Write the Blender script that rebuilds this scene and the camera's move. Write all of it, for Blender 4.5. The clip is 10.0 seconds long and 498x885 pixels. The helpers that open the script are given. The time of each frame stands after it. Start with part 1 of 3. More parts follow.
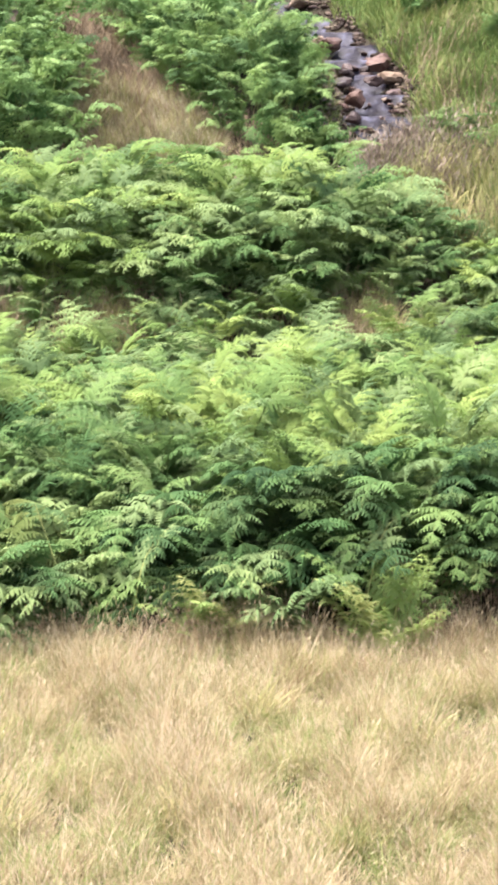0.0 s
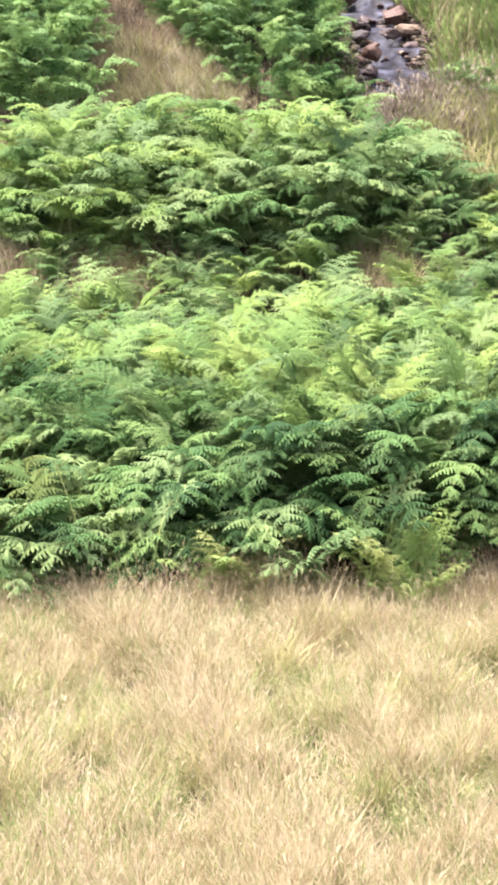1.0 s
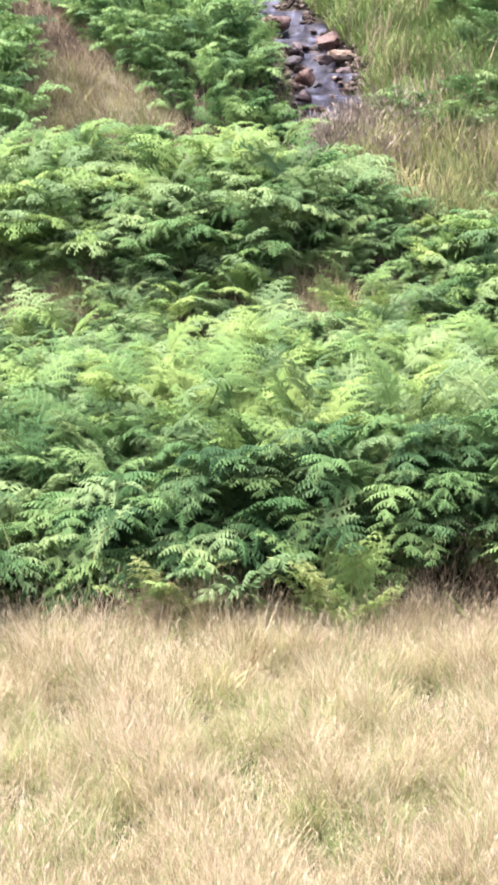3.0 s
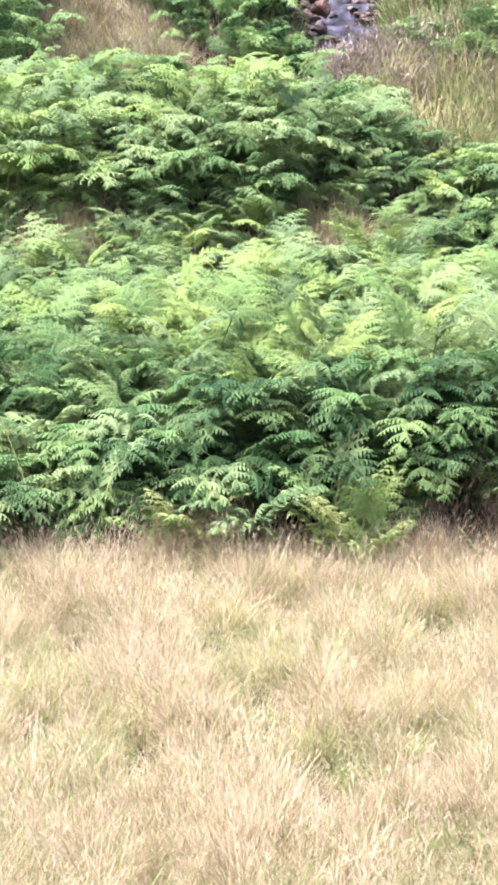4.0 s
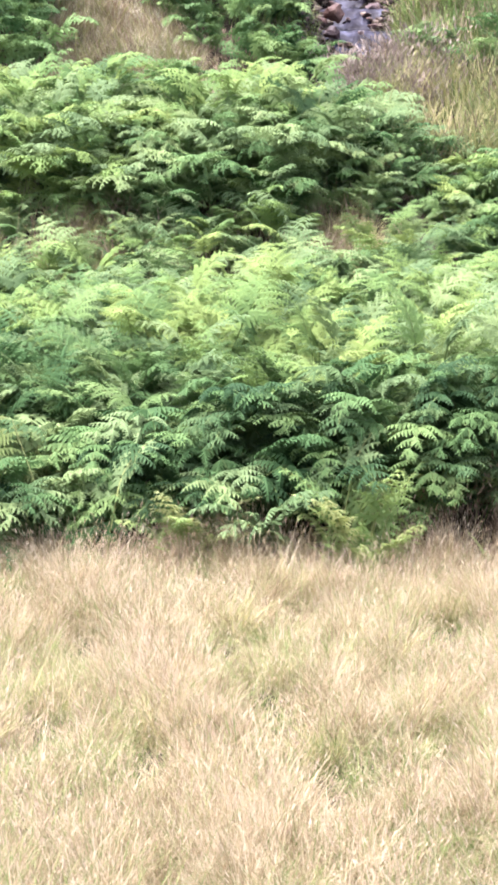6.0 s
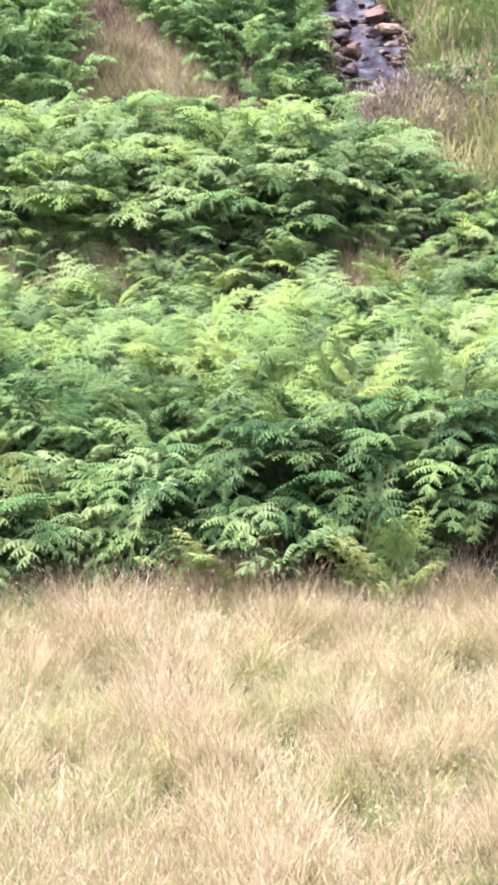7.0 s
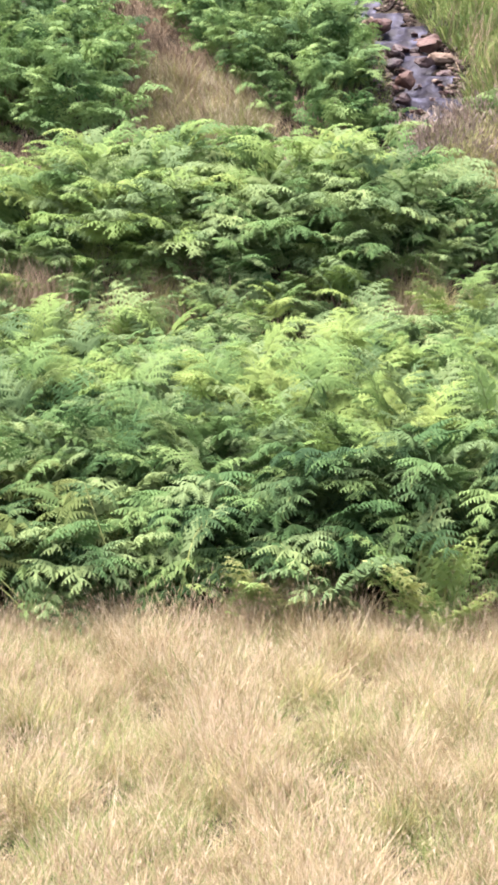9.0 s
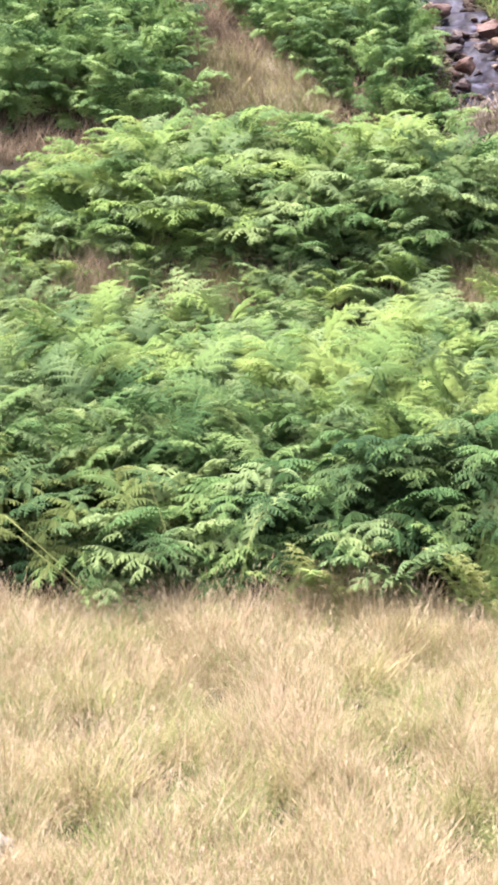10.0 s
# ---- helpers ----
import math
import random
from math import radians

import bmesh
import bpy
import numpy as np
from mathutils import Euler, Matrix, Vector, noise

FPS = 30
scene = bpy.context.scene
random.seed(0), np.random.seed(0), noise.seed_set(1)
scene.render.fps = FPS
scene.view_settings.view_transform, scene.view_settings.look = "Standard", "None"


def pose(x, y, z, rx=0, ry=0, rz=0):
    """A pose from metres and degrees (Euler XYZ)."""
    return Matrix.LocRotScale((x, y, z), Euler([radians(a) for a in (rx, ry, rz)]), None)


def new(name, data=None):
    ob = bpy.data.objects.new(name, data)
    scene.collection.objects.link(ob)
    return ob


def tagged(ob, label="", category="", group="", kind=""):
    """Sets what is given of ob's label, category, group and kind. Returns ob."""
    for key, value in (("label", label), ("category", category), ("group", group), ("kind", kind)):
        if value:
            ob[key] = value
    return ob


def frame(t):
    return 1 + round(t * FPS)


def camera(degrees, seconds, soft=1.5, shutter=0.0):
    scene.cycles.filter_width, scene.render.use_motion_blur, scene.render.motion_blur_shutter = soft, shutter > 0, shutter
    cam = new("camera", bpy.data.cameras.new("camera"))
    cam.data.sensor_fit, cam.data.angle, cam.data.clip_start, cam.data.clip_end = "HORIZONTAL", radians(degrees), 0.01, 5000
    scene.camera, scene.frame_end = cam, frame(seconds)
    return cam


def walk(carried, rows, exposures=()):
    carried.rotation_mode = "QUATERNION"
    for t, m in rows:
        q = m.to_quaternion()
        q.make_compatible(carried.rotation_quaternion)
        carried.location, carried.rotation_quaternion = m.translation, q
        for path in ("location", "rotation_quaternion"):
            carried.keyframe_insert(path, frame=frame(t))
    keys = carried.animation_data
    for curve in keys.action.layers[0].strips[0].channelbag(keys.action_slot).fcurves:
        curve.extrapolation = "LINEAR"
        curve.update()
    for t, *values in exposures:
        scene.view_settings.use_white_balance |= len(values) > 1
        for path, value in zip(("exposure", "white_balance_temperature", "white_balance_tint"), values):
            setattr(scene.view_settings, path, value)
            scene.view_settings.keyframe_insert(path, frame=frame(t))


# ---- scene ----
# The camera is held by hand on a bank above a rough meadow, sways a little and turns; x to the right, y ahead, z up from the meadow's far edge.
cam = camera(16.0, 10.0, soft=3.4, shutter=0.4)
ROWS = [
    (0, -0.000, 4.100, 79.500, 0.000, 0.000),
    (0.5, -0.009, 4.100, 78.668, -0.019, 0.936),
    (1, -0.011, 4.083, 78.111, 0.435, 0.489),
    (1.5, 0.022, 4.073, 77.912, 1.481, -2.085),
    (2, 0.043, 4.065, 78.400, 2.601, -2.105),
    (2.5, 0.039, 4.092, 79.223, 1.408, -0.949),
    (2.7, 0.039, 4.090, 79.282, 0.909, -1.354),
    (3.8, 0.016, 4.083, 76.798, 0.055, -1.260),
    (4, 0.017, 4.083, 76.737, 0.206, -1.069),
    (4.5, 0.024, 4.072, 76.699, 0.315, -0.865),
    (5, 0.020, 4.066, 76.754, 0.143, -0.675),
    (5.5, 0.005, 4.071, 76.679, -0.118, -0.721),
    (6.8, 0.015, 4.071, 77.842, 0.047, -0.439),
    (7, 0.018, 4.071, 78.081, 0.081, -0.058),
    (7.5, 0.013, 4.069, 78.304, 0.153, 0.624),
    (8, 0.001, 4.074, 78.440, 0.030, 1.254),
    (8.5, -0.009, 4.083, 78.577, -0.022, 1.488),
    (9, -0.019, 4.083, 78.952, -0.008, 1.534),
    (9.5, -0.029, 4.081, 78.791, 0.186, 2.050),
    (10, -0.059, 4.084, 78.532, 0.229, 3.317),
]
EXPOSURES = [
    (0, 2.14, 6430, 12), (0.5, 2.14, 6430, 11), (1, 2.28, 6400, 12), (1.5, 2.29, 6180, 14), (2, 2.23, 5930, 14), (2.5, 2.23, 6080, 13), (4, 2.40, 5850, 20), (4.5, 2.45, 5850, 20),
    (5.5, 2.38, 5850, 20), (7, 2.30, 5950, 19), (7.5, 2.22, 6300, 18), (8, 2.23, 6250, 18), (8.5, 2.23, 6250, 18), (9, 2.14, 6300, 18), (10, 2.20, 6300, 18),
]
walk(cam, [(t, pose(x, 0, z, a, b, c)) for t, x, z, a, b, c in ROWS], EXPOSURES)

# ---- light: a bright, thinly clouded summer sky ----
SUN_HIGH, SUN_TURN = 71.0, 275.0
world = bpy.data.worlds.new("sky")
scene.world = world
world.use_nodes = True
wt = world.node_tree
sky = wt.nodes.new("ShaderNodeTexSky")
sky.sky_type, sky.sun_disc = "NISHITA", False
sky.sun_elevation, sky.sun_rotation = radians(SUN_HIGH), radians(SUN_TURN)
sky.air_density, sky.dust_density, sky.ozone_density = 1.0, 4.0, 1.0
wt.nodes["Background"].inputs["Strength"].default_value = 0.15
veil = wt.nodes.new("ShaderNodeHueSaturation")
veil.inputs["Saturation"].default_value = 0.55
wt.links.new(sky.outputs["Color"], veil.inputs["Color"])
wt.links.new(veil.outputs["Color"], wt.nodes["Background"].inputs["Color"])
lamp = bpy.data.lights.new("sun", "SUN")
lamp.energy, lamp.angle, lamp.color = 3.7, radians(50), (1.0, 0.95, 0.87)
sun = new("sun", lamp)
sun.matrix_world = pose(0, 0, 30, 90 - SUN_HIGH, 0, 180 - SUN_TURN)


# ---- materials ----
def material(name):
    m = bpy.data.materials.new(name)
    m.use_nodes = True
    return m, m.node_tree.nodes, m.node_tree.links, m.node_tree.nodes["Principled BSDF"]


def ramp(nodes, stops):
    r = nodes.new("ShaderNodeValToRGB")
    while len(r.color_ramp.elements) < len(stops):
        r.color_ramp.elements.new(0.5)
    for e, (p, c) in zip(r.color_ramp.elements, stops):
        e.position, e.color = p, (*c, 1)
    return r


def leaf_material(name, stops, translucent, rough=0.6, island=0.14, patch=1.2, patchy=0.28):
    """A leaf: colour by leaf, by frond and by patch of ground, some light passing through."""
    m, nodes, links, bsdf = material(name)
    geo, info, co = nodes.new("ShaderNodeNewGeometry"), nodes.new("ShaderNodeObjectInfo"), nodes.new("ShaderNodeTexCoord")
    place = nodes.new("ShaderNodeTexNoise")
    place.inputs["Scale"].default_value, place.inputs["Detail"].default_value = patch, 2
    links.new(geo.outputs["Position"], place.inputs["Vector"])
    a = nodes.new("ShaderNodeMix")
    a.inputs["Factor"].default_value = island
    links.new(info.outputs["Random"], a.inputs[2])
    links.new(geo.outputs["Random Per Island"], a.inputs[3])
    b = nodes.new("ShaderNodeMix")
    b.inputs["Factor"].default_value = patchy
    links.new(a.outputs[0], b.inputs[2])
    spread = nodes.new("ShaderNodeMapRange")
    spread.inputs["From Min"].default_value, spread.inputs["From Max"].default_value = 0.32, 0.68
    links.new(place.outputs["Fac"], spread.inputs["Value"])
    links.new(spread.outputs["Result"], b.inputs[3])
    r = ramp(nodes, stops)
    links.new(b.outputs[0], r.inputs["Fac"])
    links.new(r.outputs["Color"], bsdf.inputs["Base Color"])
    bsdf.inputs["Roughness"].default_value = rough
    bsdf.inputs["Specular IOR Level"].default_value = 0.04
    if translucent:
        tr, mix = nodes.new("ShaderNodeBsdfTranslucent"), nodes.new("ShaderNodeMixShader")
        links.new(r.outputs["Color"], tr.inputs["Color"])
        mix.inputs["Fac"].default_value = translucent
        links.new(bsdf.outputs[0], mix.inputs[1])
        links.new(tr.outputs[0], mix.inputs[2])
        links.new(mix.outputs[0], nodes["Material Output"].inputs["Surface"])
    return m


def noise_material(name, stops, scale, rough, bump=0.4, detail=8, second=6.0):
    m, nodes, links, bsdf = material(name)
    geo = nodes.new("ShaderNodeNewGeometry")
    info = nodes.new("ShaderNodeObjectInfo")
    big, small = nodes.new("ShaderNodeTexNoise"), nodes.new("ShaderNodeTexNoise")
    for n, s in ((big, scale), (small, scale * second)):
        n.inputs["Scale"].default_value, n.inputs["Detail"].default_value = s, detail
        links.new(geo.outputs["Position"], n.inputs["Vector"])
    mix = nodes.new("ShaderNodeMix")
    mix.inputs["Factor"].default_value = 0.4
    links.new(big.outputs["Fac"], mix.inputs[2])
    links.new(small.outputs["Fac"], mix.inputs[3])
    mix2 = nodes.new("ShaderNodeMix")
    mix2.inputs["Factor"].default_value = 0.25
    links.new(mix.outputs[0], mix2.inputs[2])
    links.new(info.outputs["Random"], mix2.inputs[3])
    r = ramp(nodes, stops)
    links.new(mix2.outputs[0], r.inputs["Fac"])
    links.new(r.outputs["Color"], bsdf.inputs["Base Color"])
    bsdf.inputs["Roughness"].default_value, bsdf.inputs["Specular IOR Level"].default_value = rough, 0.2
    bp = nodes.new("ShaderNodeBump")
    bp.inputs["Strength"].default_value, bp.inputs["Distance"].default_value = bump, 0.03
    links.new(mix.outputs[0], bp.inputs["Height"])
    links.new(bp.outputs["Normal"], bsdf.inputs["Normal"])
    return m


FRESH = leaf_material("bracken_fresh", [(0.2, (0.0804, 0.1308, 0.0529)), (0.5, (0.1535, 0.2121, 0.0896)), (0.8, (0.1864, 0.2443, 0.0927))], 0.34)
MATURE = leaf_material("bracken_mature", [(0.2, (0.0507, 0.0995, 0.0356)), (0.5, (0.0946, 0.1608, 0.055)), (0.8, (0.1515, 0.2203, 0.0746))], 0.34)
# the mature green darkened, carrying the shade under the wall's overhang
SHADED_GREEN = leaf_material("bracken_shaded_green", [(0.2, (0.0299, 0.0623, 0.0249)), (0.5, (0.0561, 0.1007, 0.0388)), (0.8, (0.0897, 0.1384, 0.0525))], 0.34)
# yellower new growth, also lightened to carry the light on the canopy tops
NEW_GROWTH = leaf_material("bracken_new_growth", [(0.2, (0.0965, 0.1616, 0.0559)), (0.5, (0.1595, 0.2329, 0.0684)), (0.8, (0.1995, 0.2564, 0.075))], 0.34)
DARK_GREEN = leaf_material("bracken_old", [(0.2, (0.0786, 0.135, 0.0551)), (0.5, (0.1517, 0.2363, 0.0875)), (0.8, (0.2498, 0.3494, 0.1278))], 0.38)
YELLOWING = leaf_material("bracken_yellowing", [(0.2, (0.1838, 0.2791, 0.094)), (0.5, (0.3096, 0.3916, 0.1357)), (0.85, (0.4184, 0.4286, 0.1886))], 0.45)
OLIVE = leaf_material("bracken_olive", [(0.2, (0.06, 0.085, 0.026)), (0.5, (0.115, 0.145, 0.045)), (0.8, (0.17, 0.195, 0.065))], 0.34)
STALK = leaf_material("bracken_stalk", [(0.2, (0.07, 0.1, 0.03)), (0.8, (0.14, 0.17, 0.06))], 0.0, 0.5)
PALE_STALK = leaf_material("pale_bracken_stalk", [(0.2, (0.18, 0.217, 0.0675)), (0.8, (0.3, 0.3, 0.12))], 0.0, 0.5)
THATCH = leaf_material("old_thatch", [(0.15, (0.078, 0.0663, 0.0312)), (0.5, (0.156, 0.129, 0.0663)), (0.85, (0.265, 0.218, 0.125))], 0.15, 0.7, 0.7)
STRAW = leaf_material("dry_grass", [(0.14, (0.1354, 0.0997, 0.05)), (0.35, (0.2616, 0.2029, 0.1136)), (0.6, (0.3879, 0.3127, 0.1908)), (0.88, (0.5231, 0.4395, 0.3088))], 0.42, 0.6, 0.85, 5.0, 0.38)
GREEN = leaf_material("green_grass", [(0.2, (0.0921, 0.1326, 0.0402)), (0.5, (0.1795, 0.2203, 0.0737)), (0.8, (0.3059, 0.3274, 0.1349))], 0.4, 0.55, 0.7)
HEADS = leaf_material("seed_heads", [(0.2, (0.2774, 0.1812, 0.1226)), (0.5, (0.4082, 0.3032, 0.2126)), (0.8, (0.5066, 0.4035, 0.3027))], 0.35, 0.7, 0.8, 2.5, 0.15)
RUSH = leaf_material("rushes", [(0.2, (0.1122, 0.1368, 0.0511)), (0.5, (0.2357, 0.2311, 0.0919)), (0.8, (0.4278, 0.3576, 0.184))], 0.2, 0.55, 0.6, 0.7)
DEAD = leaf_material("dead_stalks", [(0.2, (0.1028, 0.0744, 0.0513)), (0.5, (0.2173, 0.1602, 0.1086)), (0.8, (0.411, 0.3203, 0.2173))], 0.1, 0.7, 0.6)
BLEACHED = leaf_material("bleached_tussock", [(0.2, (0.156, 0.13, 0.0845)), (0.5, (0.286, 0.2405, 0.1625)), (0.8, (0.429, 0.3705, 0.2665))], 0.2, 0.7, 0.7)
HILL = leaf_material("hill_grass", [(0.2, (0.0599, 0.0999, 0.0299)), (0.5, (0.1131, 0.1598, 0.0465)), (0.68, (0.173, 0.187, 0.0666)), (0.9, (0.2795, 0.2393, 0.1208))], 0.2, 0.55, 0.6, 0.6)
# litter and peaty earth, both darkened for the shade under the bracken
SHADED_LITTER = leaf_material("shaded_fern_litter", [(0.2, (0.0175, 0.0135, 0.008)), (0.5, (0.035, 0.0275, 0.0165)), (0.8, (0.075, 0.0575, 0.035))], 0.1, 0.8, 0.6)
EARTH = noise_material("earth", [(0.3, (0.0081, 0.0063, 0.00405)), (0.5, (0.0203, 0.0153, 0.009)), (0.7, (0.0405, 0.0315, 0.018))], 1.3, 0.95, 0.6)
STONE_DARK = noise_material("wet_stone", [(0.3, (0.014, 0.009, 0.009)), (0.5, (0.042, 0.025, 0.024)), (0.7, (0.09, 0.06, 0.055))], 5, 0.5, 0.5)
STONE_RUST = noise_material("rusty_stone", [(0.3, (0.0239, 0.0121, 0.01)), (0.5, (0.0561, 0.0297, 0.0241)), (0.7, (0.1052, 0.0593, 0.047))], 5, 0.6, 0.5)
STONE_PALE = noise_material("pale_stone", [(0.3, (0.0832, 0.0544, 0.0395)), (0.5, (0.1739, 0.1222, 0.0882)), (0.7, (0.2634, 0.199, 0.1523))], 6, 0.8, 0.5)
GREY_STONE = noise_material("weathered_stone", [(0.3, (0.11, 0.095, 0.08)), (0.5, (0.17, 0.15, 0.13)), (0.7, (0.23, 0.21, 0.19))], 12, 0.9, 0.5)
PINK = leaf_material("pinkish_stalks", [(0.2, (0.101, 0.0741, 0.0585)), (0.5, (0.187, 0.144, 0.117)), (0.8, (0.289, 0.234, 0.191))], 0.15, 0.7, 0.7)
PEBBLE = leaf_material("pebble", [(0.2, (0.0193, 0.0132, 0.011)), (0.5, (0.0495, 0.033, 0.0275)), (0.85, (0.138, 0.105, 0.0825))], 0.0, 0.5, 0.9)


def water_material():
    m, nodes, links, bsdf = material("stream_water")
    geo, n1 = nodes.new("ShaderNodeNewGeometry"), nodes.new("ShaderNodeTexNoise")
    n1.inputs["Scale"].default_value, n1.inputs["Detail"].default_value = 5.0, 5
    links.new(geo.outputs["Position"], n1.inputs["Vector"])
    # the ramp's pale lilac paints the sky's sheen into the water's colour
    r = ramp(nodes, [(0.34, (0.012, 0.0095, 0.012)), (0.52, (0.032, 0.029, 0.04)), (0.7, (0.085, 0.083, 0.118))])
    links.new(n1.outputs["Fac"], r.inputs["Fac"])
    links.new(r.outputs["Color"], bsdf.inputs["Base Color"])
    bsdf.inputs["Roughness"].default_value, bsdf.inputs["IOR"].default_value = 0.28, 1.33
    bsdf.inputs["Specular IOR Level"].default_value = 0.1
    bp = nodes.new("ShaderNodeBump")
    bp.inputs["Strength"].default_value, bp.inputs["Distance"].default_value = 0.8, 0.05
    links.new(n1.outputs["Fac"], bp.inputs["Height"])
    links.new(bp.outputs["Normal"], bsdf.inputs["Normal"])
    return m


WATER = water_material()

# ---- the lie of the land ----
PROFILE_Y = [-300, -40, -6, 1.5, 5.5, 13.2, 14.5, 16.0, 18.0, 19.5, 21.0, 22.5, 24.0, 27.0, 31.0, 36.0, 60.0, 120.0, 400.0]
PROFILE_Z = [6.0, 4.5, 2.6, 2.45, 0.40, 0.0, 0.42, 0.92, 1.5, 2.0, 2.6, 3.2, 3.72, 4.75, 5.85, 8.2, 18.0, 38.0, 46.0]


def stream_x(y):
    return np.interp(y, [20, 22.4, 23.2, 24.0, 25.5, 27.0, 28.5, 30.0, 31.5, 34.0, 60.0], [-9, -6.0, 1.2, 1.72, 1.85, 1.82, 1.62, 1.32, 0.62, -0.5, -8.0])


def waves(x, y):
    return (0.5 * np.sin(1.7 * x + 0.6 * y + 0.4) + 0.4 * np.sin(-1.1 * x + 1.9 * y + 2.1) + 0.3 * np.sin(3.3 * x + 2.2 * y + 4.0) + 0.25 * np.sin(4.7 * x - 3.9 * y + 1.0)
            + 0.15 * np.sin(9.1 * x + 6.3 * y) + 0.15 * np.sin(-7.7 * x + 10.1 * y + 3.0))


def land(x, y):
    """The ground's height."""
    x, y = np.asarray(x, float), np.asarray(y, float)
    z = np.interp(y, PROFILE_Y, PROFILE_Z) + 0.05 * waves(x, y)
    side = np.abs(x - stream_x(y))
    bed = np.clip(1 - side / 0.95, 0, 1)
    dip = bed * bed * (3 - 2 * bed) * np.clip((y - 22.8) / 1.2, 0, 1) * np.clip((60 - y) / 20, 0, 1)
    return z - 0.42 * dip + 0.12 * np.clip(side - 1.0, 0, 3) * np.clip((y - 23) / 4, 0, 1)


def steps(*runs):
    return np.unique(np.concatenate([np.arange(*r) for r in runs]).round(3))


def sheet(name, xs, ys, height, mat):
    X, Y = np.meshgrid(xs, ys)
    Z = height(X, Y)
    n, k = len(xs), len(ys)
    i = (np.arange(k - 1)[:, None] * n + np.arange(n - 1)[None]).ravel()
    me = bpy.data.meshes.new(name)
    me.from_pydata(np.stack([X, Y, Z], -1).reshape(-1, 3).tolist(), [], np.stack([i, i + 1, i + n + 1, i + n], -1).tolist())
    me.polygons.foreach_set("use_smooth", [True] * len(me.polygons))
    me.materials.append(mat)
    return new(name, me)


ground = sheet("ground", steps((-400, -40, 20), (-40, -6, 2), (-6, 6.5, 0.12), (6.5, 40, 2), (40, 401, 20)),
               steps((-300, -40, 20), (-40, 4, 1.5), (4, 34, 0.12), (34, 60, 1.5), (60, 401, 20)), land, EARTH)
tagged(ground, "rough earth hillside above a sloping meadow", "ground", kind="structure")


def water_sheet():
    ys = np.arange(22.6, 33.0, 0.06)
    rows, faces, n = [], [], 15
    for y in ys:
        # the stream falls in small steps between pools
        q = math.floor(y / 0.9) * 0.9
        f = min(1.0, max(0.0, (y - q) / 0.28))
        lift = np.interp(q - 0.9 + 0.9 * f, PROFILE_Y, PROFILE_Z) - 0.07
        for k in range(n):
            u = (k / (n - 1) - 0.5) * 1.85
            x = float(stream_x(y)) + u
            rows.append((x, y, lift + 0.015 * float(waves(6 * x, 5 * y))))
    for j in range(len(ys) - 1):
        for k in range(n - 1):
            a = j * n + k
            faces.append((a, a + 1, a + n + 1, a + n))
    me = bpy.data.meshes.new("water")
    me.from_pydata(rows, [], faces)
    me.polygons.foreach_set("use_smooth", [True] * len(faces))
    me.materials.append(WATER)
    return tagged(new("water", me), "shallow stream tumbling over stones in small steps", "stream", kind="structure")


water_sheet()


# ---- bracken ----
def tube(verts, faces, mats, pts, radii, slot):
    base = len(verts)
    for p, r in zip(pts, radii):
        for k in range(3):
            a = 2.094 * k
            verts.append((p[0] + r * math.cos(a), p[1] + r * math.sin(a), p[2]))
    for i in range(len(pts) - 1):
        for k in range(3):
            a, b = base + 3 * i + k, base + 3 * i + (k + 1) % 3
            faces.append((a, b, b + 3, a + 3))
            mats.append(slot)


def level(v):
    """A leaf's upper side: turned up and eased towards the sky."""
    return ((v if v.z >= 0 else -v) + Vector((0, 0, 0.3))).normalized()


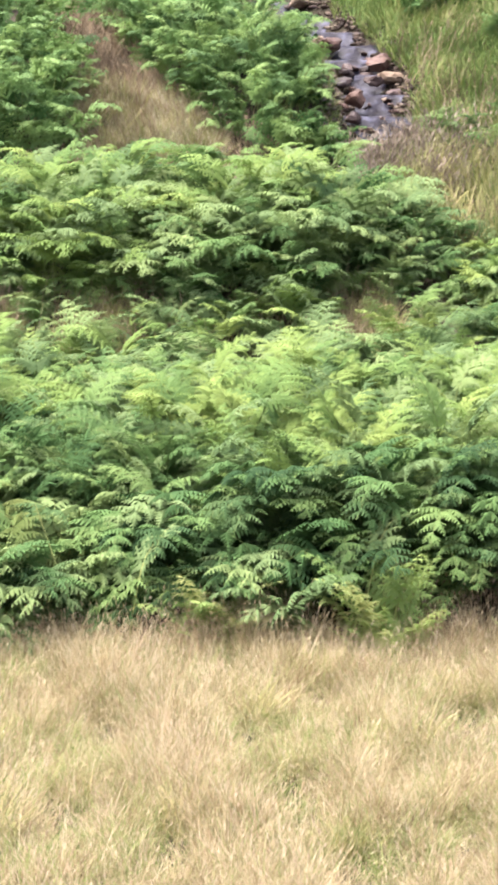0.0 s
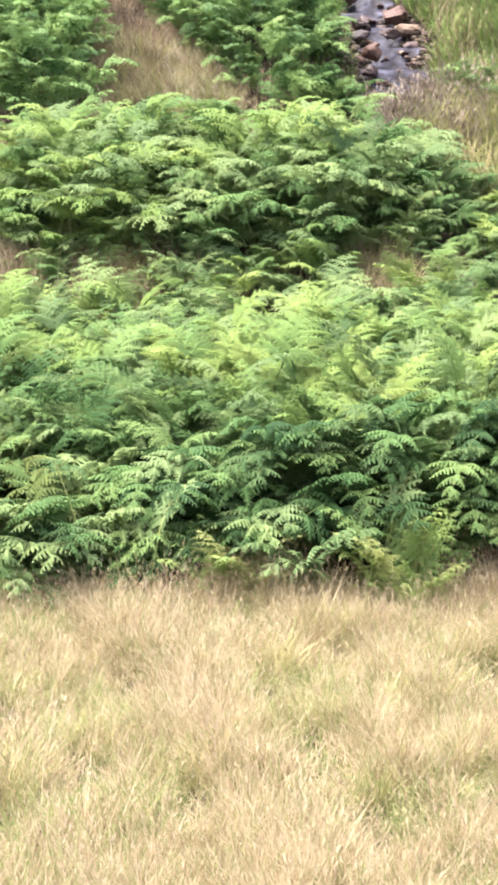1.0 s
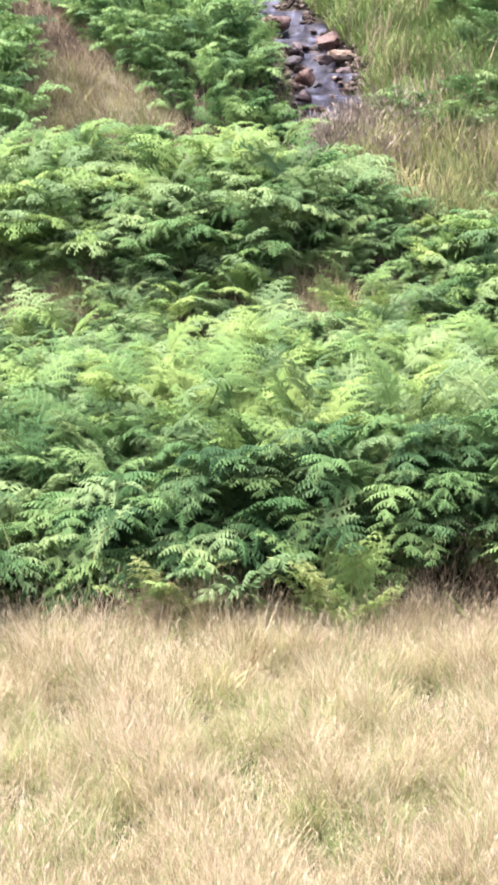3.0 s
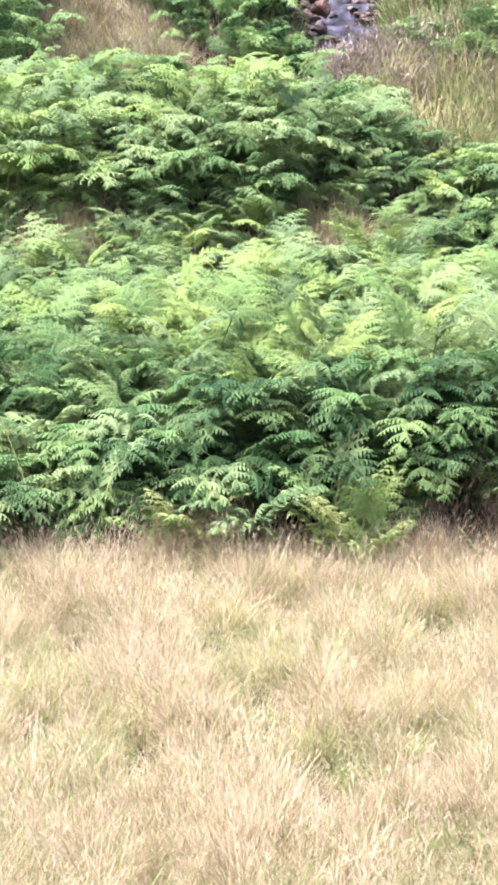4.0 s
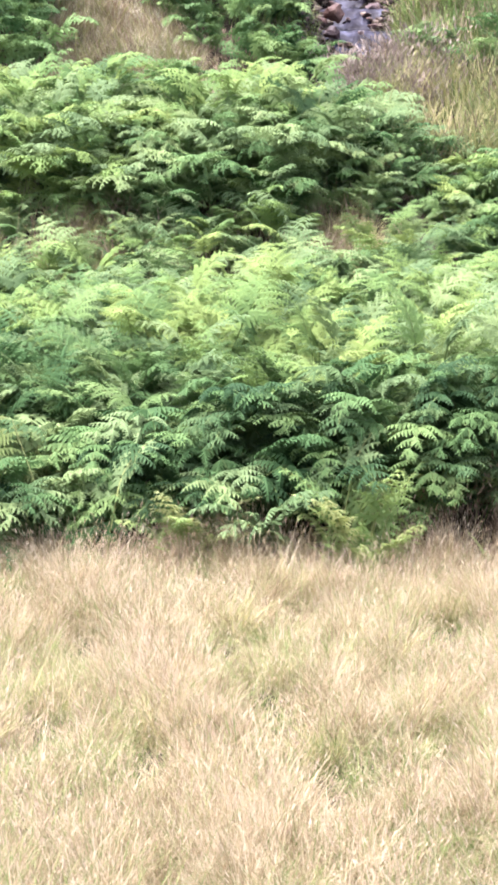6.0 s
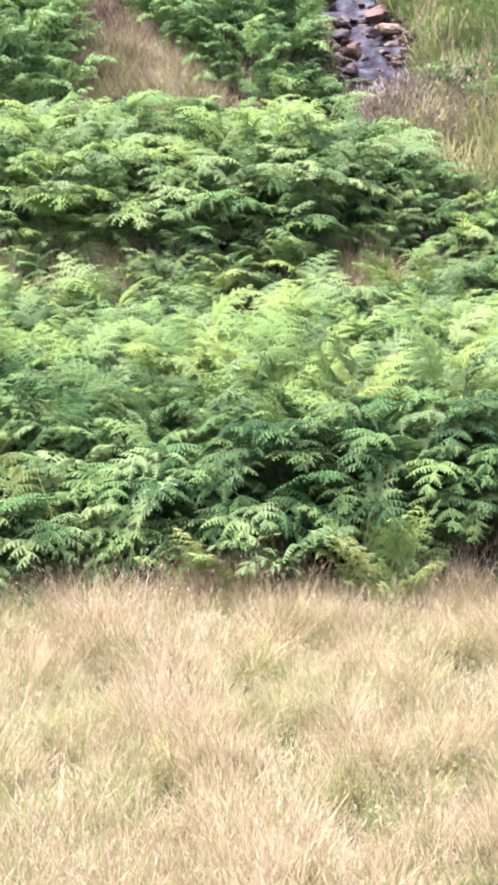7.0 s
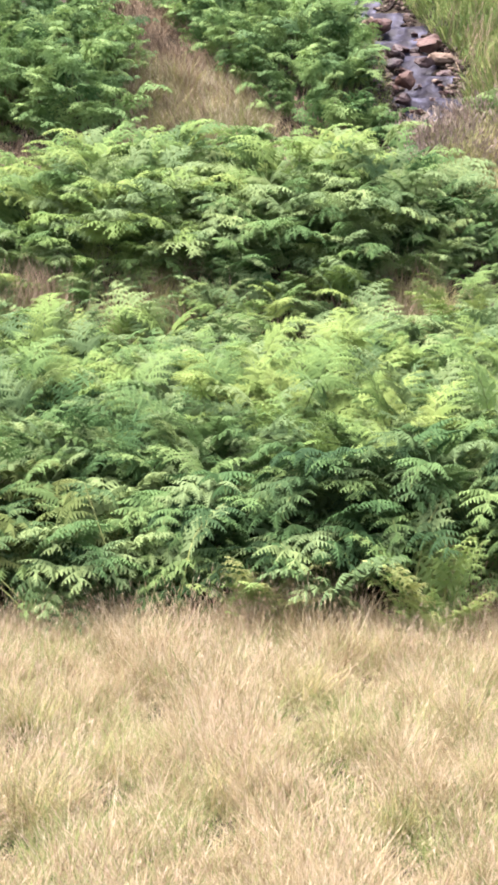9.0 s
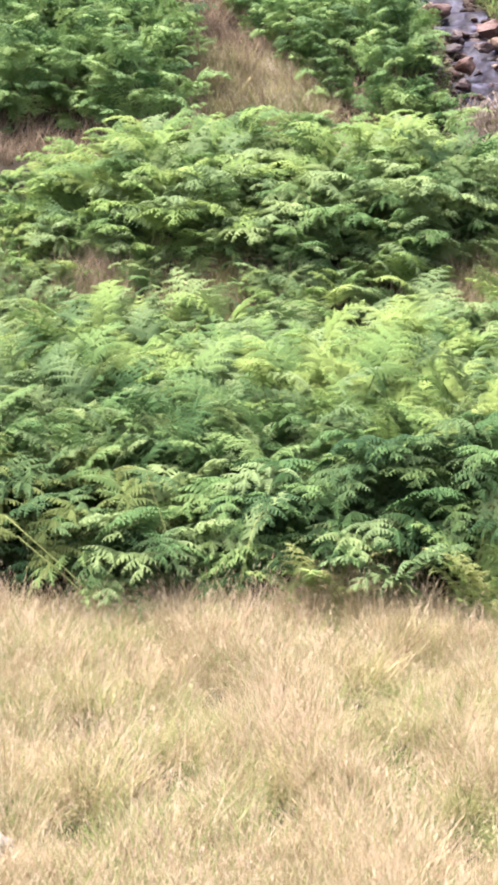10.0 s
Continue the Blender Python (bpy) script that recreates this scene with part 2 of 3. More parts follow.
def frond_mesh(name, seed, stem=0.6, blade=0.85, pairs=9, spread=0.46, arch=80, fine=0.045, tooth=0.105, droop=0.4, lift=0.35, bend=0.2, ragged=0.0, parts="both"):
    """One bracken frond that leans towards +y: a stalk and an arching blade of paired pinnae, each a comb of narrow hanging leaflets."""
    rng = random.Random(seed)
    verts, faces, mats = [], [], []
    pts, tang = [], []
    p, side_lean, m, n = Vector((0, 0, 0)), rng.uniform(-0.14, 0.14), 4, 12
    for i in range(m):
        a = radians(3 + 3 * i)
        d = Vector((side_lean * i / m, math.sin(a), math.cos(a))).normalized()
        pts.append(p.copy())
        tang.append(d)
        p = p + d * stem / m
    swing = rng.uniform(-0.2, 0.2)
    for i in range(n + 1):
        s = i / n
        a = radians(14 + arch * s ** 0.85)
        d = Vector((side_lean + swing * s, math.sin(a), math.cos(a))).normalized()
        pts.append(p.copy())
        tang.append(d)
        p = p + d * blade / n
    total = len(pts)
    thick = [0.0065 * (1 - 0.8 * i / total) for i in range(total)]
    if parts != "blade":
        tube(verts, faces, mats, pts[:m + 1:2], thick[:m + 1:2], 1)
    if parts != "stem":
        tube(verts, faces, mats, pts[m::3], thick[m::3], 1)
        for i in range(pairs):
            s = (i + 0.15) / pairs
            for side in (-1, 1):
                f = m + min(0.99, s + rng.uniform(-0.25, 0.25) / pairs) * n
                k = int(max(m, f))
                at, t = pts[k].lerp(pts[min(k + 1, total - 1)], f - int(f)), tang[k]
                length = spread * (1 - s) ** 0.8 * rng.uniform(0.82 - ragged, 1.1) * (0.9 if i == 0 else 1) + 0.02
                ahead = radians(rng.uniform(14, 38) + 22 * s + 30 * ragged * rng.uniform(-1, 1))
                dd = (Vector((side, 0, 0)) * math.cos(ahead) + t * math.sin(ahead) + Vector((0, 0, lift * (1 - s) * rng.uniform(0.4, 1.2)))).normalized()
                seg, sag, q = 5, rng.uniform(0.6, 1.4) * bend, at.copy()
                curve, dirs = [], []
                for j in range(seg + 1):
                    curve.append(q.copy())
                    dirs.append(dd.copy())
                    q = q + dd * length / seg
                    dd = (dd + Vector((0, 0.03, -sag))).normalized()
                # the lamina along the midrib, from which the leaflets stand out
                b = len(verts)
                for j in (0, 2, 4, 5):
                    up_n = level(dirs[j].cross(t) * side)
                    lat = up_n.cross(dirs[j]).normalized() * tooth * (0.05 + 0.15 * (1 - j / seg)) * (0.45 + 0.55 * (1 - s))
                    sink = Vector((0, 0, -droop * lat.length))
                    verts += [curve[j] - lat + sink, curve[j], curve[j] + lat + sink]
                for j in range(3):
                    a0 = b + 3 * j
                    faces += [(a0, a0 + 1, a0 + 4, a0 + 3), (a0 + 1, a0 + 2, a0 + 5, a0 + 4)]
                    mats += [0, 0]
                count = max(3, round(length / fine))
                step = length / count
                for j in range(count):
                    u = (j + 0.4) / count
                    g = u * seg
                    k2 = int(g)
                    c, pd = curve[k2].lerp(curve[k2 + 1], g - k2), dirs[k2]
                    lat = level(pd.cross(t) * side).cross(pd).normalized()
                    l0 = tooth * (0.16 + 0.84 * (1 - u) ** 0.8) * (0.45 + 0.55 * (1 - s))
                    for sg in (-1, 1):
                        l = l0 * rng.uniform(0.82, 1.12)
                        ld = (lat * sg + pd * 0.42 + Vector((rng.uniform(-0.06, 0.06), rng.uniform(-0.06, 0.06), -droop * rng.uniform(0.8, 1.2)))).normalized()
                        w = pd * min(0.5 * step, 0.26 * l)
                        tip = c + ld * l + Vector((0, 0, -0.14 * l))
                        b = len(verts)
                        verts += [c - w, c + w, tip + 0.4 * w, tip - 0.4 * w]
                        faces.append((b, b + 1, b + 2, b + 3))
                        mats.append(0)
    me = bpy.data.meshes.new(name)
    me.from_pydata([tuple(v) for v in verts], [], faces)
    me.polygons.foreach_set("material_index", mats)
    return me


def dressed(me, leaf, stalk):
    """The same leaf shape in another green."""
    me = me.copy()
    me.materials.append(leaf)
    me.materials.append(stalk)
    return me


def frond_kinds(seed, stems, greens, each=2, split=False, stalk=STALK, **shape):
    """Fronds by green and by length of stalk: kinds[green] is a list of (height, blade mesh, stalk mesh or None)."""
    kinds = {g: [] for g in greens}
    for a, stem in enumerate(stems):
        for k in range(each):
            s = seed + 10 * a + k
            own = dict(shape, stem=stem, arch=shape.get("arch", 80) + (k - 0.5 * (each - 1)) * 24)
            leafy, bare = frond_mesh("frond", s, parts="blade" if split else "both", **own), frond_mesh("stalk", s, parts="stem", **own) if split else None
            tall = max(v.co.z for v in leafy.vertices)
            bare = dressed(bare, leafy_green(greens[0]), stalk) if bare else None
            for g in greens:
                kinds[g].append((tall, dressed(leafy, leafy_green(g), stalk), bare))
    return kinds


def leafy_green(g):
    return {"new": NEW_GROWTH, "fresh": FRESH, "mature": MATURE, "deep": SHADED_GREEN, "olive": OLIVE, "dark": DARK_GREEN, "yellow": YELLOWING}[g]


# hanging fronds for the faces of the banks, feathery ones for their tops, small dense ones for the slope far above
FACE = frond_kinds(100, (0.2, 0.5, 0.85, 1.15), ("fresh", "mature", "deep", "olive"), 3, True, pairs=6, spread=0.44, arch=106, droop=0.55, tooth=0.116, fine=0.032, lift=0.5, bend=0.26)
TOP = frond_kinds(300, (0.3, 0.6, 0.9), ("new", "fresh", "mature"), 3, pairs=8, blade=0.6, spread=0.31, arch=66, droop=0.3, tooth=0.078, fine=0.034, lift=0.3)
HILLSIDE = frond_kinds(500, (0.3, 0.6, 0.9), ("new", "fresh", "mature", "deep"), 3, blade=0.72, spread=0.42, pairs=7, arch=98, droop=0.55, tooth=0.115, fine=0.042, lift=0.5, bend=0.26)
CREST = frond_kinds(600, (0.3, 0.6, 0.9), ("new", "fresh", "mature"), 3, blade=0.62, spread=0.34, pairs=6, arch=80, droop=0.3, tooth=0.105, fine=0.048, lift=0.35)
UPPER_SMALL = frond_kinds(700, (0.25, 0.55, 0.9), ("dark", "mature"), 3, blade=0.44, spread=0.26, pairs=5, arch=92, droop=0.5, tooth=0.105, fine=0.054, lift=0.4)
YELLOW = frond_kinds(900, (0.15, 0.35), ("yellow",), 2, True, PALE_STALK, blade=0.5, spread=0.24, pairs=8, arch=48, tooth=0.07, fine=0.036, ragged=0.3)
SINGLE = frond_kinds(950, (0.58, 0.72), ("fresh",), 1, True, PALE_STALK, blade=0.4, spread=0.27, pairs=6, arch=52, tooth=0.085, fine=0.04, lift=0.7, droop=0.4, bend=0.2, ragged=0.2)


def put_frond(parent, kind, m):
    ob = new("frond", kind[1])
    ob.parent = parent
    ob.matrix_basis = m
    if kind[2]:
        st = new("stalk", kind[2])
        st.parent = ob
    return ob


def bracken(rng, x, y, radius, count, canopy, kinds, greens, label, group, facing=0.5, low=0.6, spill=1.2, tilt=24, dome=0.34, vigour=(0.8, 1.16)):
    """A clump whose fronds reach up to the canopy's height and arch towards its open, falling side. low: how far down its lowest fronds start."""
    root = new("bracken_clump")
    z = float(land(x, y))
    root.location = (x, y, z)
    tagged(root, label, "fern", group)
    lush = rng.uniform(*vigour)
    for i in range(count):
        r, a = radius * math.sqrt(rng.random()), rng.uniform(0, 2 * math.pi)
        px, py = x + r * math.cos(a), y + r * math.sin(a)
        slope = Vector((canopy(px + 0.2, py) - canopy(px - 0.2, py), canopy(px, py + 0.2) - canopy(px, py - 0.2))) / 0.4
        way = -spill * slope + Vector((rng.gauss(0, 0.8), rng.gauss(0, 0.5) - facing)) + 0.3 * Vector((math.cos(a), math.sin(a)))
        want = lush * canopy(px, py) * rng.uniform(low, 1.04) * (1.08 - dome * (r / radius) ** 2)
        options = kinds[rng.choice(greens)]
        near = min(abs(o[0] - want) for o in options)
        kind = rng.choice([o for o in options if abs(o[0] - want) <= near + 0.12])
        k = min(1.35, max(0.45, want / kind[0]))
        put_frond(root, kind, pose(px - x, py - y, float(land(px, py)) - z - 0.03, rng.uniform(-16, 10), rng.uniform(-tilt, tilt), math.degrees(math.atan2(-way.x, way.y)))
                  @ Matrix.Diagonal((k * rng.choice((-1, 1)) * rng.uniform(0.92, 1.08), k, k, 1)))
    return root


def bank(seed, xs, ys, jitter, radius, count, canopy, kinds, greens, label, group, keep=None, **how):
    rng = random.Random(seed)
    for j, y in enumerate(ys):
        for x in xs:
            px, py = float(x) + rng.uniform(-jitter, jitter) + 0.5 * (j % 2) * float(xs[1] - xs[0]), y + rng.uniform(-jitter, jitter)
            if -0.21 * py - 0.5 < px < 0.185 * py + 0.4 and (keep is None or keep(px, py)):
                bracken(rng, px, py, radius, count, canopy, kinds, greens(px, py) if callable(greens) else greens, label, group, **how)


# the near bank, along the meadow's edge: a wall of hanging fronds with a pale feathery top that runs back up the slope
EDGE, PALE, MEADOW = "tall green bracken at the edge of dry meadow grass", "tall green bracken with pale arching tips", "bracken along the meadow"


def near_top(x, y):
    """The near bank's height over the ground."""
    front = np.interp(x, [-4.0, -2.6, -1.9, -1.3, -0.8, -0.3, 0.2, 0.7, 1.5, 2.6, 3.6], [1.2, 1.1, 0.95, 1.05, 1.15, 1.2, 1.32, 1.5, 1.55, 1.5, 1.35])
    back = np.interp(y, [14.2, 15.2, 16.2, 17.2, 18.2, 19.4], [1.6, 1.25, 0.98, 0.78, 0.62, 0.6])
    hump = 0.16 * math.exp(-((x - 0.95) / 0.45) ** 2 - ((y - 16.3) / 0.4) ** 2) + 0.05 * float(waves(1.6 * x, 1.3 * y + 2))
    return float(min(front, back)) * float(np.interp(y, [13.2, 13.5, 13.8, 14.1], [0.4, 0.62, 0.88, 1.0])) + hump


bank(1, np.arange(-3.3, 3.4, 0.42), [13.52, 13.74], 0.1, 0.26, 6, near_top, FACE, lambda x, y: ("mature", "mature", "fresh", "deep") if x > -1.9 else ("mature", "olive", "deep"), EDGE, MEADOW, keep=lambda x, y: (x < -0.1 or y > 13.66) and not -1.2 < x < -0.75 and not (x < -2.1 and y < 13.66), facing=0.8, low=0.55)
# shade-darkened greens low in the wall, lighter ones for its lit upper shelf
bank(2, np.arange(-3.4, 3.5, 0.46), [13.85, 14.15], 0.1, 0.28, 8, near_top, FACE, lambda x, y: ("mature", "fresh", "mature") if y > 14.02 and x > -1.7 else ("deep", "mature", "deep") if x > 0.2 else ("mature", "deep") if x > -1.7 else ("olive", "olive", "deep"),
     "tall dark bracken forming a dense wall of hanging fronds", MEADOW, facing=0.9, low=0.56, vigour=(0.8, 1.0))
# to the left, darker greens here and below carry the hollow's shade
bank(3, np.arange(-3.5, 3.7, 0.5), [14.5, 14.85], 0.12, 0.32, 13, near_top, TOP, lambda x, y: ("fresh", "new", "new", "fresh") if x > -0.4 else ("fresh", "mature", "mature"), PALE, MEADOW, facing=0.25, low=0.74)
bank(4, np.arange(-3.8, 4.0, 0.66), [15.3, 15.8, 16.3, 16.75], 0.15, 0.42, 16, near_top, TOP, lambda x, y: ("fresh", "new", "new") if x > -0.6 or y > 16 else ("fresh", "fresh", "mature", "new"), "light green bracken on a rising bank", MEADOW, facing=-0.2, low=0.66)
bank(5, np.arange(-4.1, 4.3, 0.68), [17.2, 17.7, 18.2, 18.65, 19.0], 0.18, 0.44, 12, near_top, TOP, ("fresh", "new", "fresh"), "low young bracken beside a patch of old grass", MEADOW,
     keep=lambda x, y: y < 18.1 or not (-3.2 < x < -2.5 or -1.95 < x < -1.15 or 0.75 < x < 1.55 or (1.75 < x < 2.25 and y > 18.4)), facing=0.3, low=0.5)

# single plants that stand out in front of the bank
SOLO = "plants at the meadow's edge"


def solo(kind, x, y, size, turn, tip, label):
    root = new("bracken_plant")
    root.location = (x, y, float(land(x, y)) - 0.02)
    tagged(root, label, "fern", SOLO)
    put_frond(root, kind, pose(0, 0, 0, tip, 0, turn) @ Matrix.Scale(size, 4))
    return root


def tuft(seed, x, y, radius, count, height, kinds, greens, label, **how):
    bracken(random.Random(seed), x, y, radius, count, lambda a, b: height * max(0.25, 1 - 0.5 * ((a - x) ** 2 + (b - y) ** 2) / radius ** 2), kinds, greens, label, SOLO, **how)


def leaning_stalk(a, b, thick):
    """A bare, bleached bracken stalk that leans through the fronds from the ground up."""
    a, b = Vector(a), Vector(b)
    a.z += float(land(a.x, a.y)) - 0.02
    verts, faces, mats = [], [], []
    tube(verts, faces, mats, [a, a.lerp(b, 0.5) + Vector((0, 0, 0.03)), b], [thick, thick * 0.85, thick * 0.5], 0)
    me = bpy.data.meshes.new("dry_stalk")
    me.from_pydata([tuple(v) for v in verts], [], faces)
    me.materials.append(PALE_STALK)
    return tagged(new("dry_stalk", me), "pale dry bracken stalk leaning among green fronds", "stalk", "leaning dry stalks")


leaning_stalk((-1.75, 12.9, 0), (-2.7, 13.05, 0.85), 0.009)
leaning_stalk((-1.8, 12.9, 0), (-2.6, 13.0, 0.7), 0.008)
leaning_stalk((-1.25, 13.1, 0), (-1.62, 13.1, 1.2), 0.007)
solo(SINGLE["fresh"][0], -0.93, 12.95, 1.22, 300, -4, "single upright bracken frond on a pale yellow stalk")
solo(SINGLE["fresh"][1], 0.84, 13.05, 1.15, 305, -4, "single bracken frond on a tall pale stalk")
tuft(31, -0.27, 13.14, 0.18, 26, 1.1, YELLOW, ("yellow",), "small yellowing bracken plant at the meadow's edge", low=0.7, facing=0.1, tilt=16)
tuft(32, 1.05, 12.98, 0.24, 34, 1.35, YELLOW, ("yellow",), "feathery yellow-green bracken plant at the meadow's edge", low=0.5, facing=0.1, tilt=16)
tuft(33, 0.30, 13.0, 0.1, 4, 0.72, FACE, ("fresh",), "small bright bracken plant with spreading fronds", low=0.8)
tuft(34, -1.58, 13.58, 0.42, 40, 1.05, FACE, ("mature", "fresh"), "low dome of pale green bracken", low=0.7, facing=0.3)
tuft(35, -1.15, 12.95, 0.1, 3, 0.28, FACE, ("mature",), "low bracken frond lying over dry grass", facing=0.9)
tuft(36, 2.05, 12.95, 0.12, 7, 0.55, YELLOW, ("yellow",), "small yellowing bracken plant at the meadow's edge")


# the second bank: a long pale mound, a dip, and a round dark-faced mound whose crest drops towards the rushes
BELOW = "bracken below the stream"


def second_top(x, y):
    crest = np.interp(x, [-5.0, -4.2, -3.5, -2.8, -1.9, -1.4, -1.0, -0.6, 0.0, 0.9, 1.5, 2.0, 2.6], [0.2, 0.3, 0.62, 1.0, 1.3, 1.02, 0.55, 1.0, 1.18, 1.14, 0.88, 0.6, 0.28])
    foot = np.interp(x, [-5.0, -1.4, -0.9, 0.6, 1.6, 2.6], [19.25, 19.2, 19.0, 19.0, 19.35, 19.6])
    return float(crest) * float(np.interp(y, [foot - 0.25, foot, foot + 0.35, foot + 0.9, 21.4, 22.0], [0.3, 0.55, 0.85, 1.0, 1.0, 0.7])) + 0.07 * float(waves(1.5 * x + 1, 1.5 * y))


hollow = lambda x, y: not (1.82 < x < 2.2 and y < 19.8)
bank(21, np.arange(-5.0, 2.7, 0.48), [19.15, 19.5], 0.12, 0.28, 8, second_top, HILLSIDE, lambda x, y: ("fresh", "new", "new") if x < -1.0 else ("mature", "fresh"), "dense green bracken on a bank below a stream", BELOW,
     keep=lambda x, y: hollow(x, y) and (y > 19.28 or -1.0 < x < 1.0), facing=0.8, low=0.45)
bank(22, np.arange(-5.1, 2.8, 0.6), [19.85, 20.25], 0.12, 0.36, 12, second_top, HILLSIDE, lambda x, y: ("fresh", "new", "new") if x < -0.9 else ("mature", "fresh", "fresh"), "dense green bracken on a bank below a stream", BELOW,
     keep=hollow, facing=0.7, low=0.68, dome=0.5)
bank(23, np.arange(-5.2, 2.7, 0.6), [20.65, 21.05, 21.4], 0.14, 0.38, 15, second_top, CREST, lambda x, y: ("new", "new", "new", "fresh") if x < 0.9 else ("fresh", "mature"), "dense bracken with yellow-green new growth on a bank", BELOW,
     keep=lambda x, y: y < 21.2 or not (x > 1.7 or -1.4 < x < -0.7), facing=-0.15, low=0.72, dome=0.46, vigour=(0.88, 1.06))


def right_top(x, y):
    return float(np.interp(x, [2.3, 2.8, 3.6, 4.4], [0.4, 0.6, 0.95, 1.1])) + 0.06 * float(waves(1.5 * x + 1, 1.5 * y))


bank(24, np.arange(2.5, 4.6, 0.5), [18.5, 19.0, 19.5, 20.0], 0.12, 0.34, 12, right_top, HILLSIDE, ("fresh", "new", "mature"), "bright green bracken in front of rushes", BELOW, facing=0.5, low=0.6)


# the upper slope on both sides of a slanting bare strip
def bare_x(y):
    return np.interp(y, [22, 24, 25, 26.5, 29, 33], [-1.3, -1.35, -1.6, -2.1, -3.0, -4.2])


def bare_half(y):
    return np.interp(y, [24, 25, 27, 29], [0.6, 0.45, 0.3, 0.22])


UPPER = "bracken on the upper slope"


def upper_top(x, y):
    """Rounded stands, lower at their edges."""
    gap = min(abs(x - float(bare_x(y))) - float(bare_half(y)), float(stream_x(y)) - 0.75 - x, y - 22.8)
    return 1.25 * math.sqrt(max(0.06, min(1.0, gap / 0.9))) + 0.16 * float(waves(1.7 * x + 3, 1.7 * y))


bank(41, np.arange(-6.9, -1.2, 0.8), [23.5, 24.1, 24.75, 25.4, 26.1, 26.9, 27.7], 0.14, 0.5, 32, upper_top, UPPER_SMALL, ("dark", "dark", "mature"), "dark green bracken on the upper slope", UPPER,
     keep=lambda x, y: x < bare_x(y) - bare_half(y) - 0.2, facing=0.6, low=0.3, dome=0.5)
bank(42, np.arange(-2.9, 1.4, 0.72), [24.4, 25.0, 25.6, 26.3, 27.0, 27.9, 28.8], 0.12, 0.44, 30, upper_top, UPPER_SMALL, ("dark", "dark", "mature"), "dark green bracken beside the stream", UPPER,
     keep=lambda x, y: bare_x(y) + bare_half(y) + 0.25 < x < stream_x(y) - 1.15, facing=0.6, low=0.3, dome=0.5)
bank(43, np.arange(-3.6, 0.6, 0.75), [29.7, 30.6], 0.2, 0.45, 14, upper_top, UPPER_SMALL, ("dark",), "dark green bracken high on the slope", UPPER, keep=lambda x, y: x < stream_x(y) - 1.4)
bank(44, np.arange(0.45, 1.2, 0.36), [23.5, 23.85], 0.1, 0.26, 10, lambda x, y: 0.62, UPPER_SMALL, ("mature",), "small pale green bracken at the stream's edge", UPPER, low=0.5)
bank(45, np.arange(-1.9, -0.6, 0.5), [22.3, 22.7], 0.12, 0.3, 9, lambda x, y: 0.6, UPPER_SMALL, ("dark",), "low dark green bracken in a dip", UPPER, low=0.5)

for i, (bx, by, bs) in enumerate([(2.75, 30.2, 0.85), (3.1, 30.6, 0.75), (2.75, 23.9, 0.45), (3.05, 23.5, 0.5), (3.4, 23.3, 0.55), (3.55, 24.1, 0.5), (3.85, 23.6, 0.6), (4.2, 24.3, 0.6), (4.1, 28.0, 0.8), (4.5, 27.6, 0.8), (4.3, 26.4, 0.75)]):
    bracken(random.Random(200 + i), bx, by, 0.32, 14, lambda x, y: bs, CREST, ("mature", "fresh"), "low leafy green fern in long hill grass", "ferns across the stream", low=0.6)


# ---- grasses ----
# dark openings between tussocks
SPOTS = [(0.5, 11.75), (0.52, 8.65), (-0.92, 11.15), (-1.02, 9.5), (0.0, 10.9), (0.98, 10.15), (-0.42, 9.0), (1.45, 11.3), (-1.7, 10.3), (1.15, 8.9), (0.25, 9.75), (-1.45, 8.6)]


def relief(x, y):
    """Shorter grass in front of the openings, and a gentle rise and fall over the meadow."""
    dips = np.max([np.exp(-((x - a) / 0.17) ** 2 - ((y - b + 0.3) / 0.42) ** 2) for a, b in SPOTS], 0)
    return np.where(y < 13.1, (1 - 0.72 * dips) * np.clip(0.98 + 0.24 * waves(2.9 * x + 1, 2.3 * y), 0.6, 1.35), 1.0)


